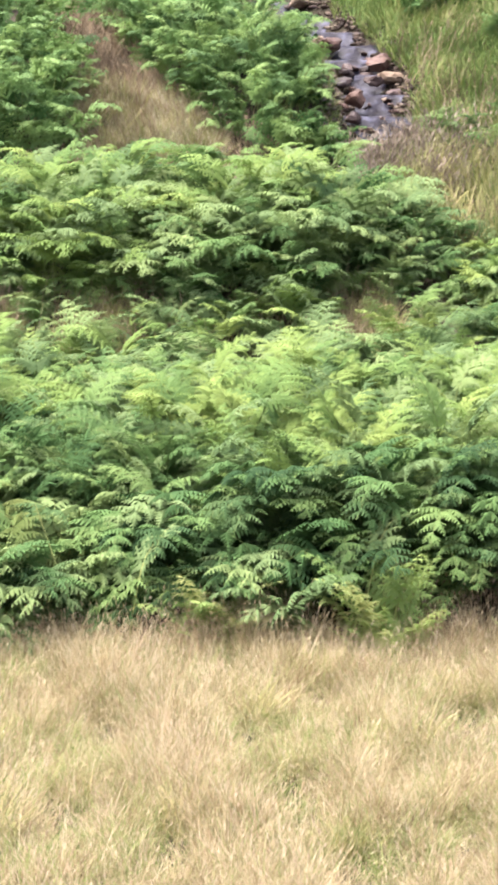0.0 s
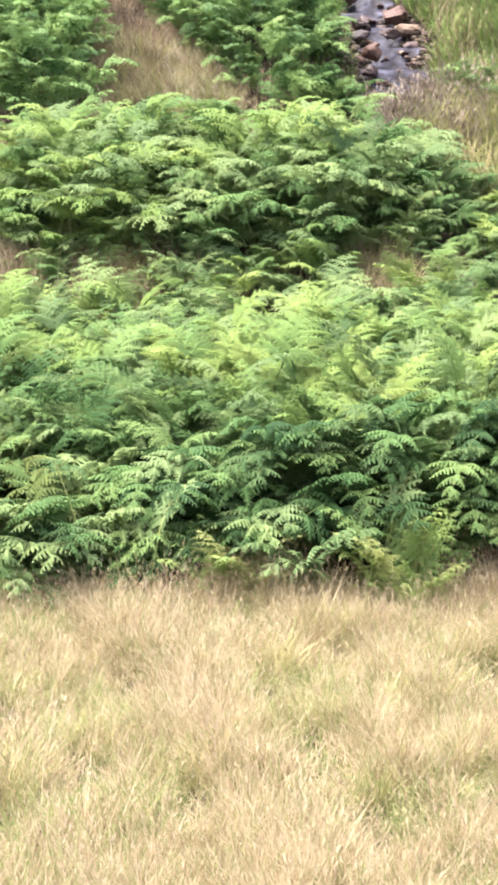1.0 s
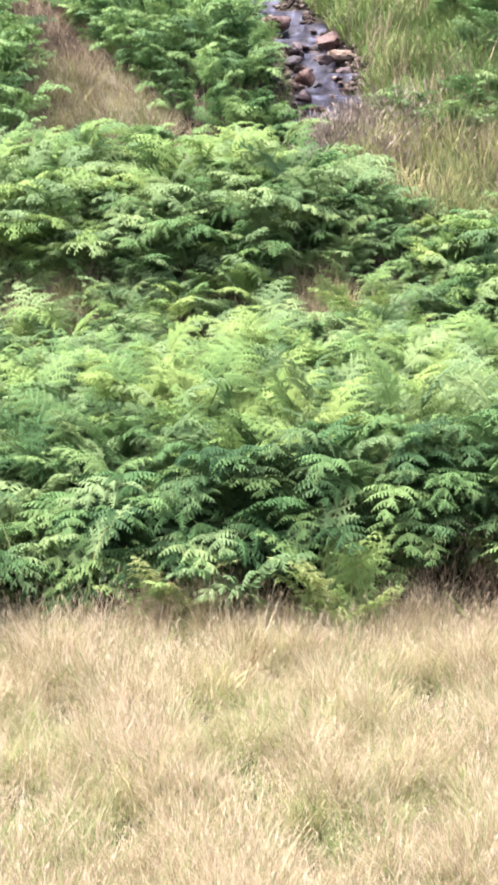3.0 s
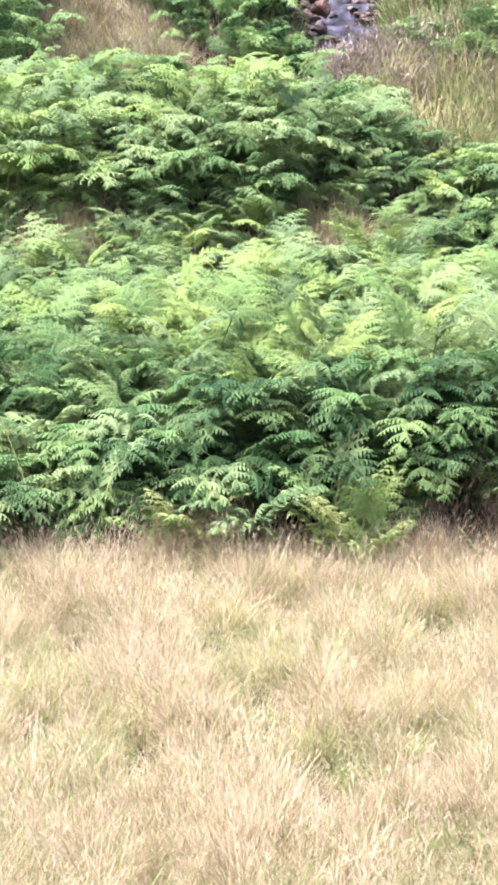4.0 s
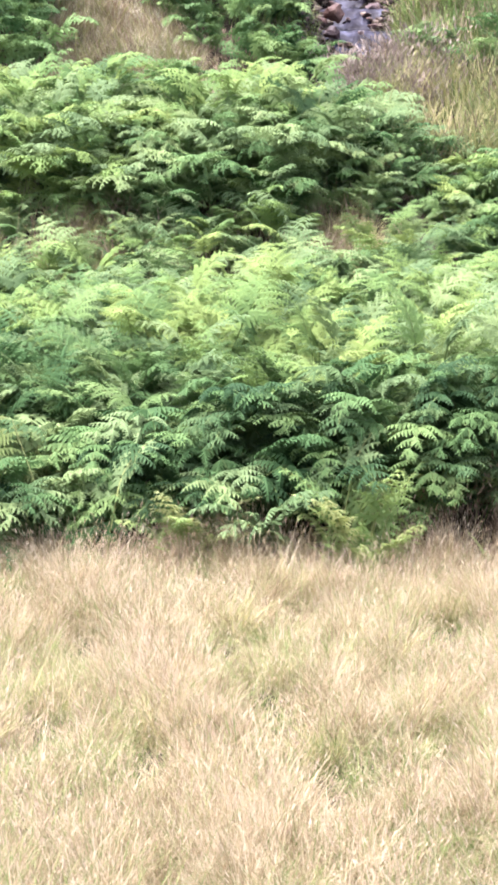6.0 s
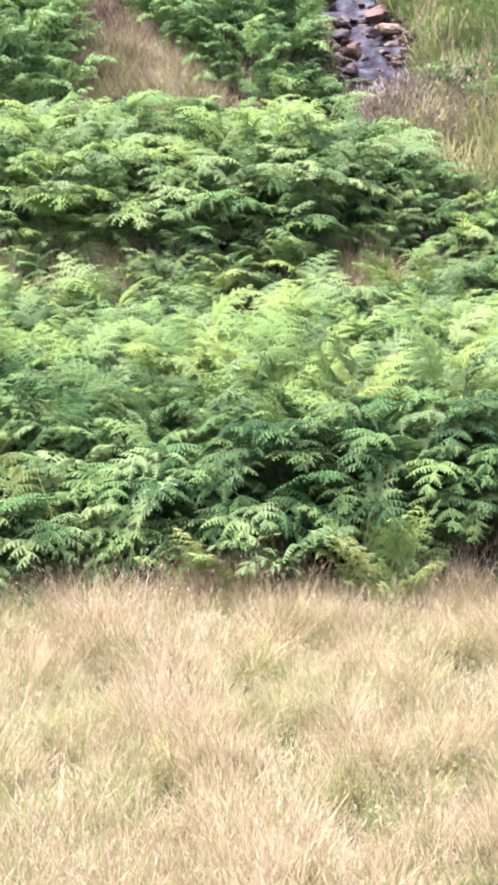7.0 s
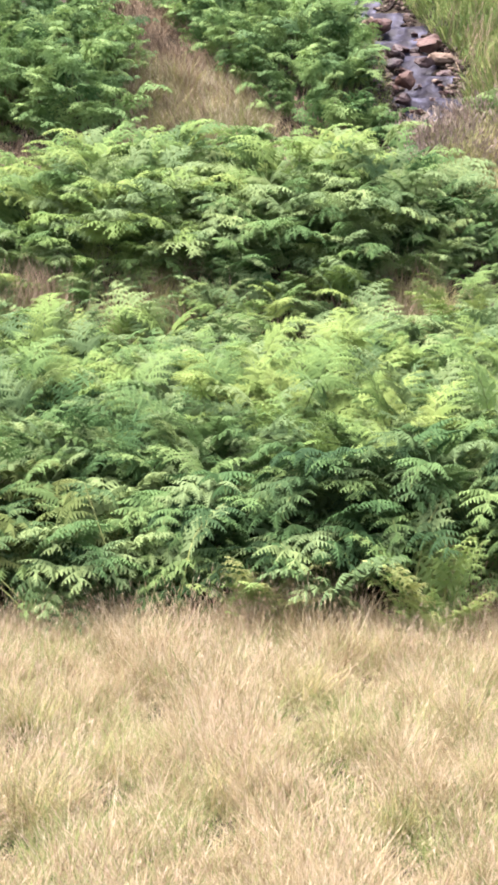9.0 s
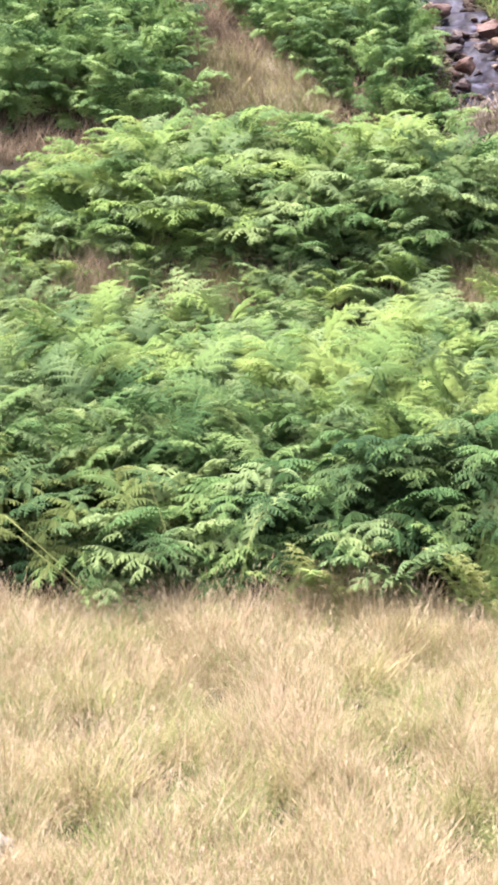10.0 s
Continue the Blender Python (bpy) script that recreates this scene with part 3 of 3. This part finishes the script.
def blades(name, label, category, rng, x, y, tall, wide, mat, lean=0.5, tuft=0.45, curl=0.6, head=None, way=None, comb=0.5, edge=True):
    """Very many grass blades in one mesh; each leans with its tuft and bends over."""
    n = len(x)
    cx, cy = np.floor(x / tuft + 0.3 * np.sin(2.3 * y)), np.floor(y / tuft + 0.3 * np.sin(2.9 * x))
    h1 = np.modf(np.abs(np.sin(cx * 12.9898 + cy * 78.233) * 43758.5453))[0]
    h2 = np.modf(np.abs(np.sin(cx * 39.346 + cy * 11.135) * 24634.6345))[0]
    h3 = np.modf(np.abs(np.sin(cx * 73.156 + cy * 52.235) * 37465.1357))[0]
    lie = 6.283 * h1
    reach = rng.uniform(0.4, 1.5, n)
    dx = np.cos(lie) * comb * (0.6 + h3) + rng.normal(0, 0.55, n)
    dy = np.sin(lie) * comb * (0.6 + h3) + rng.normal(0, 0.55, n)
    if way is not None:
        dx, dy = way[0] + rng.normal(0, 0.8, n), way[1] + rng.normal(0, 0.8, n)
    size = np.hypot(dx, dy) + 1e-6
    dx, dy = dx / size, dy / size
    h = tall * rng.uniform(0.5, 1.2, n) * (0.7 + 0.6 * h2) * (np.interp(y, [13.1, 13.4, 14.0], [1, 0.6, 1]) if edge else 1) * relief(x, y)
    w = wide * rng.uniform(0.7, 1.3, n)
    z = land(x, y) - 0.02
    # each blade turns its flat side across its lean, more or less
    a = np.arctan2(dx, -dy) + rng.normal(0, 0.7, n)
    sx, sy = np.cos(a) * w / 2, np.sin(a) * w / 2
    P = np.empty((n, 5, 3))
    ang, px, pz = 0.08 + lean * reach, np.zeros(n), np.zeros(n)
    for k, thin in enumerate((1.0, 0.85, 0.0)):
        if k:
            px, pz = px + np.sin(ang) * h / 2, pz + np.cos(ang) * h / 2
            ang = np.minimum(ang + lean * curl * reach * (0.7 + 0.5 * k), 2.2)
        c = np.stack([x + dx * px, y + dy * px, z + pz], -1)
        s = np.stack([sx * thin, sy * thin, np.zeros(n)], -1)
        if k < 2:
            P[:, 2 * k], P[:, 2 * k + 1] = c - s, c + s
            mid = c
        else:
            P[:, 4] = c
    i = np.arange(n)[:, None] * 5
    tris = np.concatenate([i + [0, 1, 3], i + [0, 3, 2], i + [2, 3, 4]], 1).reshape(-1, 3)
    V = P.reshape(-1, 3)
    if head:
        # a slender seed head round each tip
        long, fat = head
        tip = P[:, 4]
        d = tip - mid
        d /= np.linalg.norm(d, axis=1, keepdims=True) + 1e-9
        s = np.stack([np.cos(a), np.sin(a), np.zeros(n)], -1)
        L = long * rng.uniform(0.6, 1.3, (n, 1))
        H = np.stack([tip - d * L * 0.5, tip + s * fat, tip + d * L * 0.6, tip - s * fat], 1)
        j = np.arange(n)[:, None] * 4 + len(V)
        tris = np.concatenate([tris, np.concatenate([j + [0, 1, 2], j + [0, 2, 3]], 1).reshape(-1, 3)])
        V = np.concatenate([V, H.reshape(-1, 3)])
    me = bpy.data.meshes.new(name)
    me.vertices.add(len(V))
    me.vertices.foreach_set("co", V.ravel())
    me.loops.add(tris.size)
    me.loops.foreach_set("vertex_index", tris.ravel().astype(np.int32))
    me.polygons.add(len(tris))
    me.polygons.foreach_set("loop_start", np.arange(0, tris.size, 3, dtype=np.int32))
    me.update(calc_edges=True)
    me.materials.append(mat)
    return tagged(new(name, me), label, category, kind="stuff")


def scatter(rng, n, x0, x1, y0, y1, keep=None):
    x, y = rng.uniform(x0, x1, n), rng.uniform(y0, y1, n)
    if keep is not None:
        k = keep(x, y) > rng.random(n)
        x, y = x[k], y[k]
    return x, y


def wedge(x, y):
    """The stretch of meadow in front of the bracken, wider further off."""
    return (np.abs(x + 0.1) < 0.3 + 0.215 * y).astype(float)


def hollows(x, y):
    near = np.min([((x - a) / 0.16) ** 2 + ((y - b + 0.05) / 0.32) ** 2 for a, b in SPOTS], 0)
    return np.clip(0.62 + 0.6 * waves(2.1 * x, 1.7 * y + 0.9 * x), 0.14, 1) * np.clip(near - 0.3, 0, 1)


def green_parts(x, y):
    """Where green grass gathers."""
    return wedge(x, y) * np.clip(0.18 + 1.1 * waves(3.1 * x + 2, 2.5 * y + 0.4), 0.12, 1) * np.interp(y, [11.7, 12.4], [1, 0.3])


def tussocks(rng, count, each, spread, keep=wedge):
    """Roots of grass tussocks, and the way each blade leans: away from its tussock's heart."""
    cx, cy = scatter(rng, count, -3.3, 3.3, 6.4, 12.9, keep)
    k = rng.poisson(each, len(cx))
    ang = rng.uniform(0, 2 * np.pi, k.sum())
    r = spread * np.sqrt(rng.random(k.sum()))
    dx, dy = np.cos(ang), np.sin(ang)
    return np.repeat(cx, k) + dx * r, np.repeat(cy, k) + dy * r, (dx, dy)


rng = np.random.default_rng(3)
x, y = scatter(rng, 34000, -3.4, 3.4, 6.4, 13.05, lambda x, y: wedge(x, y) * (0.55 + hollows(x, y)))
blades("grass_thatch", "short brown thatch under the meadow grass", "grass", rng, x, y, 0.2, 0.008, THATCH, 1.0, 0.3, 0.5)
x, y = scatter(rng, 168000, -3.4, 3.4, 6.4, 13.2, lambda x, y: wedge(x, y) * hollows(x, y))
blades("dry_grass", "long bleached straw-coloured meadow grass", "grass", rng, x, y, 0.34, 0.0046, STRAW, 0.66, 0.16, 0.9, comb=0.12)
x, y = scatter(rng, 32000, -3.4, 3.4, 6.4, 13.1, lambda x, y: wedge(x, y) * (0.05 + hollows(x, y)))
blades("crossing_straw", "stiff pale straws crossing over the meadow grass", "grass", rng, x, y, 0.4, 0.0036, STRAW, 0.75, 0.2, 0.15, comb=0.0)
x, y, way = tussocks(rng, 1500, 55, 0.08, lambda x, y: wedge(x, y) * hollows(x, y))
blades("grass_tussocks", "arching straw-coloured grass tussocks", "grass", rng, x, y, 0.38, 0.005, STRAW, 0.66, 0.16, 0.9, way=way)
x, y, way = tussocks(rng, 950, 50, 0.08, green_parts)
blades("green_tussocks", "grey-green grass tussocks among dry grass", "grass", rng, x, y, 0.36, 0.0052, GREEN, 0.5, 0.16, 0.7, way=way)
x, y = scatter(rng, 90000, -3.4, 3.4, 6.4, 13.05, lambda x, y: np.maximum(green_parts(x, y), 0.45 * wedge(x, y)))
blades("green_grass", "green blades low among the dry meadow grass", "grass", rng, x, y, 0.35, 0.005, GREEN, 0.6, 0.22, 0.6, comb=0.2)
x, y = scatter(rng, 34000, -3.4, 3.4, 6.4, 13.1, lambda x, y: wedge(x, y) * hollows(x + 1, y))
blades("seed_stalks", "thin grass stalks with pinkish brown seed heads", "grass", rng, x, y, 0.38, 0.0028, HEADS, 0.4, 0.3, 0.6, (0.045, 0.0022), comb=0.2)
# bundles of near-parallel stalks that stand out of the sward
cx, cy = scatter(rng, 5200, -3.4, 3.4, 6.6, 13.1, lambda x, y: wedge(x, y) * (0.05 + 0.95 * hollows(x, y)))
k = rng.poisson(11, len(cx))
turn = np.repeat(rng.uniform(0, 2 * np.pi, len(cx)), k)
x, y = np.repeat(cx, k) + rng.normal(0, 0.02, len(turn)), np.repeat(cy, k) + rng.normal(0, 0.02, len(turn))
blades("stalk_bundles", "bundles of bleached grass stalks in the meadow", "grass", rng, x, y, 0.4, 0.0046, STRAW, 0.42, 0.16, 0.5, (0.05, 0.0024), way=(1.6 * np.cos(turn), 1.6 * np.sin(turn)))
# olive tussocks behind the dark openings
spot = np.repeat(np.array(SPOTS), 240, 0)
turn, far = rng.uniform(0, 2 * np.pi, len(spot)), np.sqrt(rng.random(len(spot)))
x, y, way = spot[:, 0] + 0.13 * far * np.cos(turn), spot[:, 1] + 0.2 + 0.13 * far * np.sin(turn), (np.cos(turn), np.sin(turn))
blades("olive_tussocks", "olive grass tussocks with brown shaded hearts", "grass", rng, x, y, 0.46, 0.005, RUSH, 0.5, 0.5, 0.6, way=way)
# the ragged edge against the bracken
ragged = lambda x, y: np.clip(0.45 + 0.7 * waves(3.1 * x, 0.5 * y), 0.12, 1)
x, y = scatter(rng, 3800, -3.6, 3.6, 12.6, 13.2, ragged)
blades("edge_stalks", "tall dry stalks in front of the bracken", "grass", rng, x, y, 0.38, 0.0032, HEADS, 0.25, 0.3, 0.5, (0.06, 0.003), comb=0.25, edge=False)
x, y = scatter(rng, 13000, -3.4, 3.4, 12.7, 13.25, ragged)
blades("edge_grass", "pale upright straw standing against the bracken", "grass", rng, x, y, 0.42, 0.005, STRAW, 0.42, 0.3, 0.5, (0.04, 0.0025), edge=False)
x, y = scatter(rng, 900, 1.2, 2.9, 13.0, 13.5)
blades("dark_stalks", "thin dead stalks against dark bracken", "grass", rng, x, y, 0.62, 0.004, DEAD, 0.22, 0.3, 0.5, (0.06, 0.005), edge=False)
x, y = scatter(rng, 26000, -6.0, 6.0, -5.0, 13.0, lambda x, y: 1 - wedge(x, y) * (y > 6.4))
blades("verge_grass", "straw-coloured meadow grass on the near slope", "grass", rng, x, y, 0.34, 0.016, STRAW, 0.7, 0.4, 0.5)
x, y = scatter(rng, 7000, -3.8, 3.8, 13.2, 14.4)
blades("edge_litter", "brown dead fern and grass litter under the bracken", "litter", rng, x, y, 0.24, 0.012, SHADED_LITTER, 1.2, 0.3, 0.4)

# old grass in the gap between the two banks
gap = lambda x, y: np.where(((x > -3.3) & (x < -2.4)) | ((x > -2.0) & (x < -1.0)) | ((x > 0.75) & (x < 1.6)), 1.0, 0.15) * ((x < 1.7) | (x > 2.35))
x, y = scatter(rng, 20000, -4.6, 4.8, 17.8, 19.5, gap)
blades("old_grass", "brown and olive old grass between the bracken banks", "grass", rng, x, y, 0.36, 0.009, RUSH, 0.5, 0.4)
x, y = scatter(rng, 8000, -4.6, 4.8, 18.2, 19.5, gap)
blades("dead_stalks", "dead reddish stalks between the bracken banks", "grass", rng, x, y, 0.5, 0.006, DEAD, 0.3, 0.5)


# the strip of old grass between the upper bracken, and the rushy slope across the stream
def strip(x, y):
    return (np.abs(x - bare_x(y)) < bare_half(y) + 0.35).astype(float)


x, y = scatter(rng, 34000, -4.6, 0.2, 22.8, 31, strip)
blades("brown_grass", "brown rush and withered grass in a bare strip", "grass", rng, x, y, 0.42, 0.010, DEAD, 0.5, 0.35)
x, y = scatter(rng, 9000, -3.2, 0.2, 22.8, 25.2, strip)
blades("strip_tussocks", "pale tussocks at the foot of a bare strip", "grass", rng, x, y, 0.4, 0.010, BLEACHED, 0.5, 0.35)
x, y = scatter(rng, 7000, -3.4, 0.4, 22.6, 25.2, strip)
blades("strip_grass", "bleached tussock grass in a bare strip", "grass", rng, x, y, 0.46, 0.011, RUSH, 0.55, 0.35)
far_side = lambda x, y: (x > stream_x(y) + 0.54) * np.clip(0.15 + (y - 22.5) / 2.5, 0.15, 1)
x, y = scatter(rng, 32000, 1.4, 6.4, 22.0, 33, far_side)
blades("hill_grass", "long green grass on the slope across the stream", "grass", rng, x, y, 0.42, 0.019, HILL, 0.55, 0.4)
x, y = scatter(rng, 14000, 1.6, 6.4, 20.6, 25.5, lambda x, y: np.clip(1.6 - 0.45 * (y - 21), 0, 1) * (x > 1.5))
blades("rushes", "olive rushes with straw-coloured stems", "rushes", rng, x, y, 0.56, 0.014, RUSH, 0.45, 0.35)
x, y = scatter(rng, 16000, 1.6, 6.4, 20.6, 28.5, lambda x, y: (x > stream_x(y) + 0.5) * np.clip(0.4 + waves(x, y), 0, 1) * np.where(y < 24.3, 0.45, 0.25))
blades("dry_rushes", "pinkish dead stalks among the rushes", "rushes", rng, x, y, 0.58, 0.011, DEAD, 0.3, 0.5, 0.4, (0.06, 0.007))
x, y = scatter(rng, 5000, 1.35, 3.6, 22.2, 23.9, lambda x, y: np.clip(1.2 - np.abs(x - 1.8), 0.08, 1))
blades("dead_dock_stalks", "pinkish brown dead stalks beside the stream", "stalks", rng, x, y, 0.46, 0.009, PINK, 0.35, 0.3, 0.4, (0.09, 0.012))
x, y = scatter(rng, 16000, -1.8, 2.0, 23.2, 33, lambda x, y: (np.abs(x - stream_x(y) + 0.98) < 0.42) * 1.0)
blades("bank_grass", "green grass hanging over the stream's lip", "grass", rng, x, y, 0.32, 0.008, HILL, 0.6, 0.4)

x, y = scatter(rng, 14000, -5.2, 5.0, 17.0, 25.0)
blades("leaf_litter", "dead brown bracken litter lying under the fronds", "litter", rng, x, y, 0.2, 0.014, SHADED_LITTER, 1.9, 0.3, 0.4)


def twig(x, y, seed):
    """A bare, forking dead twig."""
    r = random.Random(seed)
    verts, faces, mats = [], [], []

    def limb(p, d, length, thick, depth):
        q = p + d * length
        tube(verts, faces, mats, [p, p.lerp(q, 0.5) + Vector((r.uniform(-0.01, 0.01), 0, 0)), q], [thick, thick * 0.85, thick * 0.6], 0)
        if depth:
            for k in range(2):
                limb(q, (d + Vector((r.uniform(-0.9, 0.9), r.uniform(-0.5, 0.5), r.uniform(-0.1, 0.5)))).normalized(), length * 0.6, thick * 0.65, depth - 1)

    limb(Vector((0, 0, 0)), Vector((0.1, 0, 1)).normalized(), 0.2, 0.006, 3)
    me = bpy.data.meshes.new("dead_twig")
    me.from_pydata([tuple(v) for v in verts], [], faces)
    me.materials.append(DEAD)
    ob = new("dead_twig", me)
    ob.location = (x, y, float(land(x, y)) - 0.02)
    return tagged(ob, "bare forking dead twig among low bracken", "twig", "dead twigs")


twig(1.85, 18.6, 4)
twig(1.62, 18.8, 9)

x, y = scatter(rng, 12000, -6.0, 1.0, 22.2, 24.6, lambda x, y: np.clip(0.5 + 0.8 * waves(x, 1.5 * y), 0.1, 1))
blades("dry_hillside_grass", "reddish brown withered grass below the upper bracken", "grass", rng, x, y, 0.34, 0.009, DEAD, 0.6, 0.4)

# ---- stones in the stream ----
def stone_mesh(seed, mat, detail=2):
    rng = random.Random(seed)
    bm = bmesh.new()
    bmesh.ops.create_icosphere(bm, subdivisions=detail, radius=0.5)
    off = Vector((rng.uniform(0, 50), rng.uniform(0, 50), rng.uniform(0, 50)))
    cuts = [Vector((rng.gauss(0, 1), rng.gauss(0, 1), rng.gauss(0, 1))).normalized() for _ in range(9)]
    for v in bm.verts:
        d = v.co.normalized()
        r = 0.5
        for c in cuts:
            k = d.dot(c)
            if k > 0.4:
                r = min(r, 0.31 / k)
        v.co = d * r * (1 + 0.22 * noise.noise(d * 1.7 + off) + 0.08 * noise.noise(d * 5 + off))
    me = bpy.data.meshes.new("stone")
    bm.to_mesh(me)
    bm.free()
    me.materials.append(mat)
    return me


STONES = {k: [stone_mesh(100 * i + s, m, 3) for s in range(5)] for i, (k, m) in enumerate((("dark wet", STONE_DARK), ("rust-brown", STONE_RUST), ("pale tan", STONE_PALE)))}


def stone(rng, kind, x, y, size, flat=0.6, lift=0.1):
    ob = new("boulder", rng.choice(STONES[kind]))
    z = float(np.interp(y, PROFILE_Y, PROFILE_Z)) - 0.3
    ob.matrix_basis = pose(x, y, z + lift * size + 0.05, rng.uniform(-15, 15), rng.uniform(-15, 15), rng.uniform(0, 360)) @ Matrix.Diagonal((size, size * rng.uniform(0.7, 1), size * flat, 1))
    return tagged(ob, kind + " boulder lying in a shallow stream", "stone", "stones in the stream")


srng = random.Random(5)
stone(srng, "pale tan", 2.15, 27.0, 0.44, 0.62, 0.3)
stone(srng, "pale tan", 2.24, 26.7, 0.14, 0.8, 0.5)
stone(srng, "rust-brown", 2.0, 27.7, 0.58, 0.6, 0.3)
stone(srng, "rust-brown", 1.56, 26.0, 0.36, 0.75, 0.4)
stone(srng, "dark wet", 1.46, 25.3, 0.3, 0.7, 0.4)
stone(srng, "dark wet", 1.42, 27.2, 0.42, 0.45, 0.35)
stone(srng, "dark wet", 1.38, 26.75, 0.4, 0.4, 0.35)
stone(srng, "dark wet", 1.85, 26.9, 0.32, 0.6, 0.35)
stone(srng, "rust-brown", 1.30, 28.7, 0.6, 0.6, 0.35)
stone(srng, "pale tan", 1.15, 29.3, 0.3, 0.7, 0.35)
stone(srng, "pale tan", 0.85, 31.6, 0.42, 0.8, 0.3)
stone(srng, "dark wet", 2.3, 28.9, 0.4, 0.7, 0.3)
for i in range(130):
    sy = srng.uniform(23.6, 32.6)
    # most lie along the outer bank and in the steps; the inner side stays open water
    sx = float(stream_x(sy)) + 0.8 * (1 - 2 * srng.random() ** 1.5)
    stone(srng, srng.choice(["dark wet"] * 4 + ["rust-brown"] * 5 + ["pale tan"]), sx, sy, 0.09 + 0.26 * srng.random() ** 2, srng.uniform(0.4, 0.65), 0.06)


def pebbles(n, seed):
    """Small stones along both edges of the stream, in one mesh."""
    r = np.random.default_rng(seed)
    y = r.uniform(23.4, 33, n)
    x = stream_x(y) + np.where(r.random(n) < 0.5, -1, 1) * r.uniform(0.3, 0.85, n)
    bm = bmesh.new()
    bmesh.ops.create_icosphere(bm, subdivisions=1, radius=0.5)
    base = np.array([v.co[:] for v in bm.verts])
    tri = np.array([[v.index for v in f.verts] for f in bm.faces])
    bm.free()
    size = 0.05 + 0.11 * r.random((n, 1, 1)) ** 2
    V = base[None] * (1 + r.normal(0, 0.14, (n, len(base), 1))) * size * np.array([1.0, 0.9, 0.6]) * r.uniform(0.7, 1.2, (n, 1, 3))
    V += np.stack([x, y, land(x, y) + 0.015], -1)[:, None]
    F = (tri[None] + np.arange(n)[:, None, None] * len(base)).reshape(-1, 3)
    me = bpy.data.meshes.new("pebbles")
    me.from_pydata(V.reshape(-1, 3).tolist(), [], F.tolist())
    me.materials.append(PEBBLE)
    return tagged(new("pebbles", me), "wet brown pebbles along the stream's edges", "pebbles", kind="stuff")


pebbles(1900, 8)

meadow_stone = new("boulder", stone_mesh(321, GREY_STONE, 3))
meadow_stone.matrix_basis = pose(-1.76, 8.06, float(land(-1.76, 8.06)) + 0.1, 4, 3, 40) @ Matrix.Diagonal((0.2, 0.18, 0.22, 1))
tagged(meadow_stone, "small pale stone half hidden in dry grass", "stone")
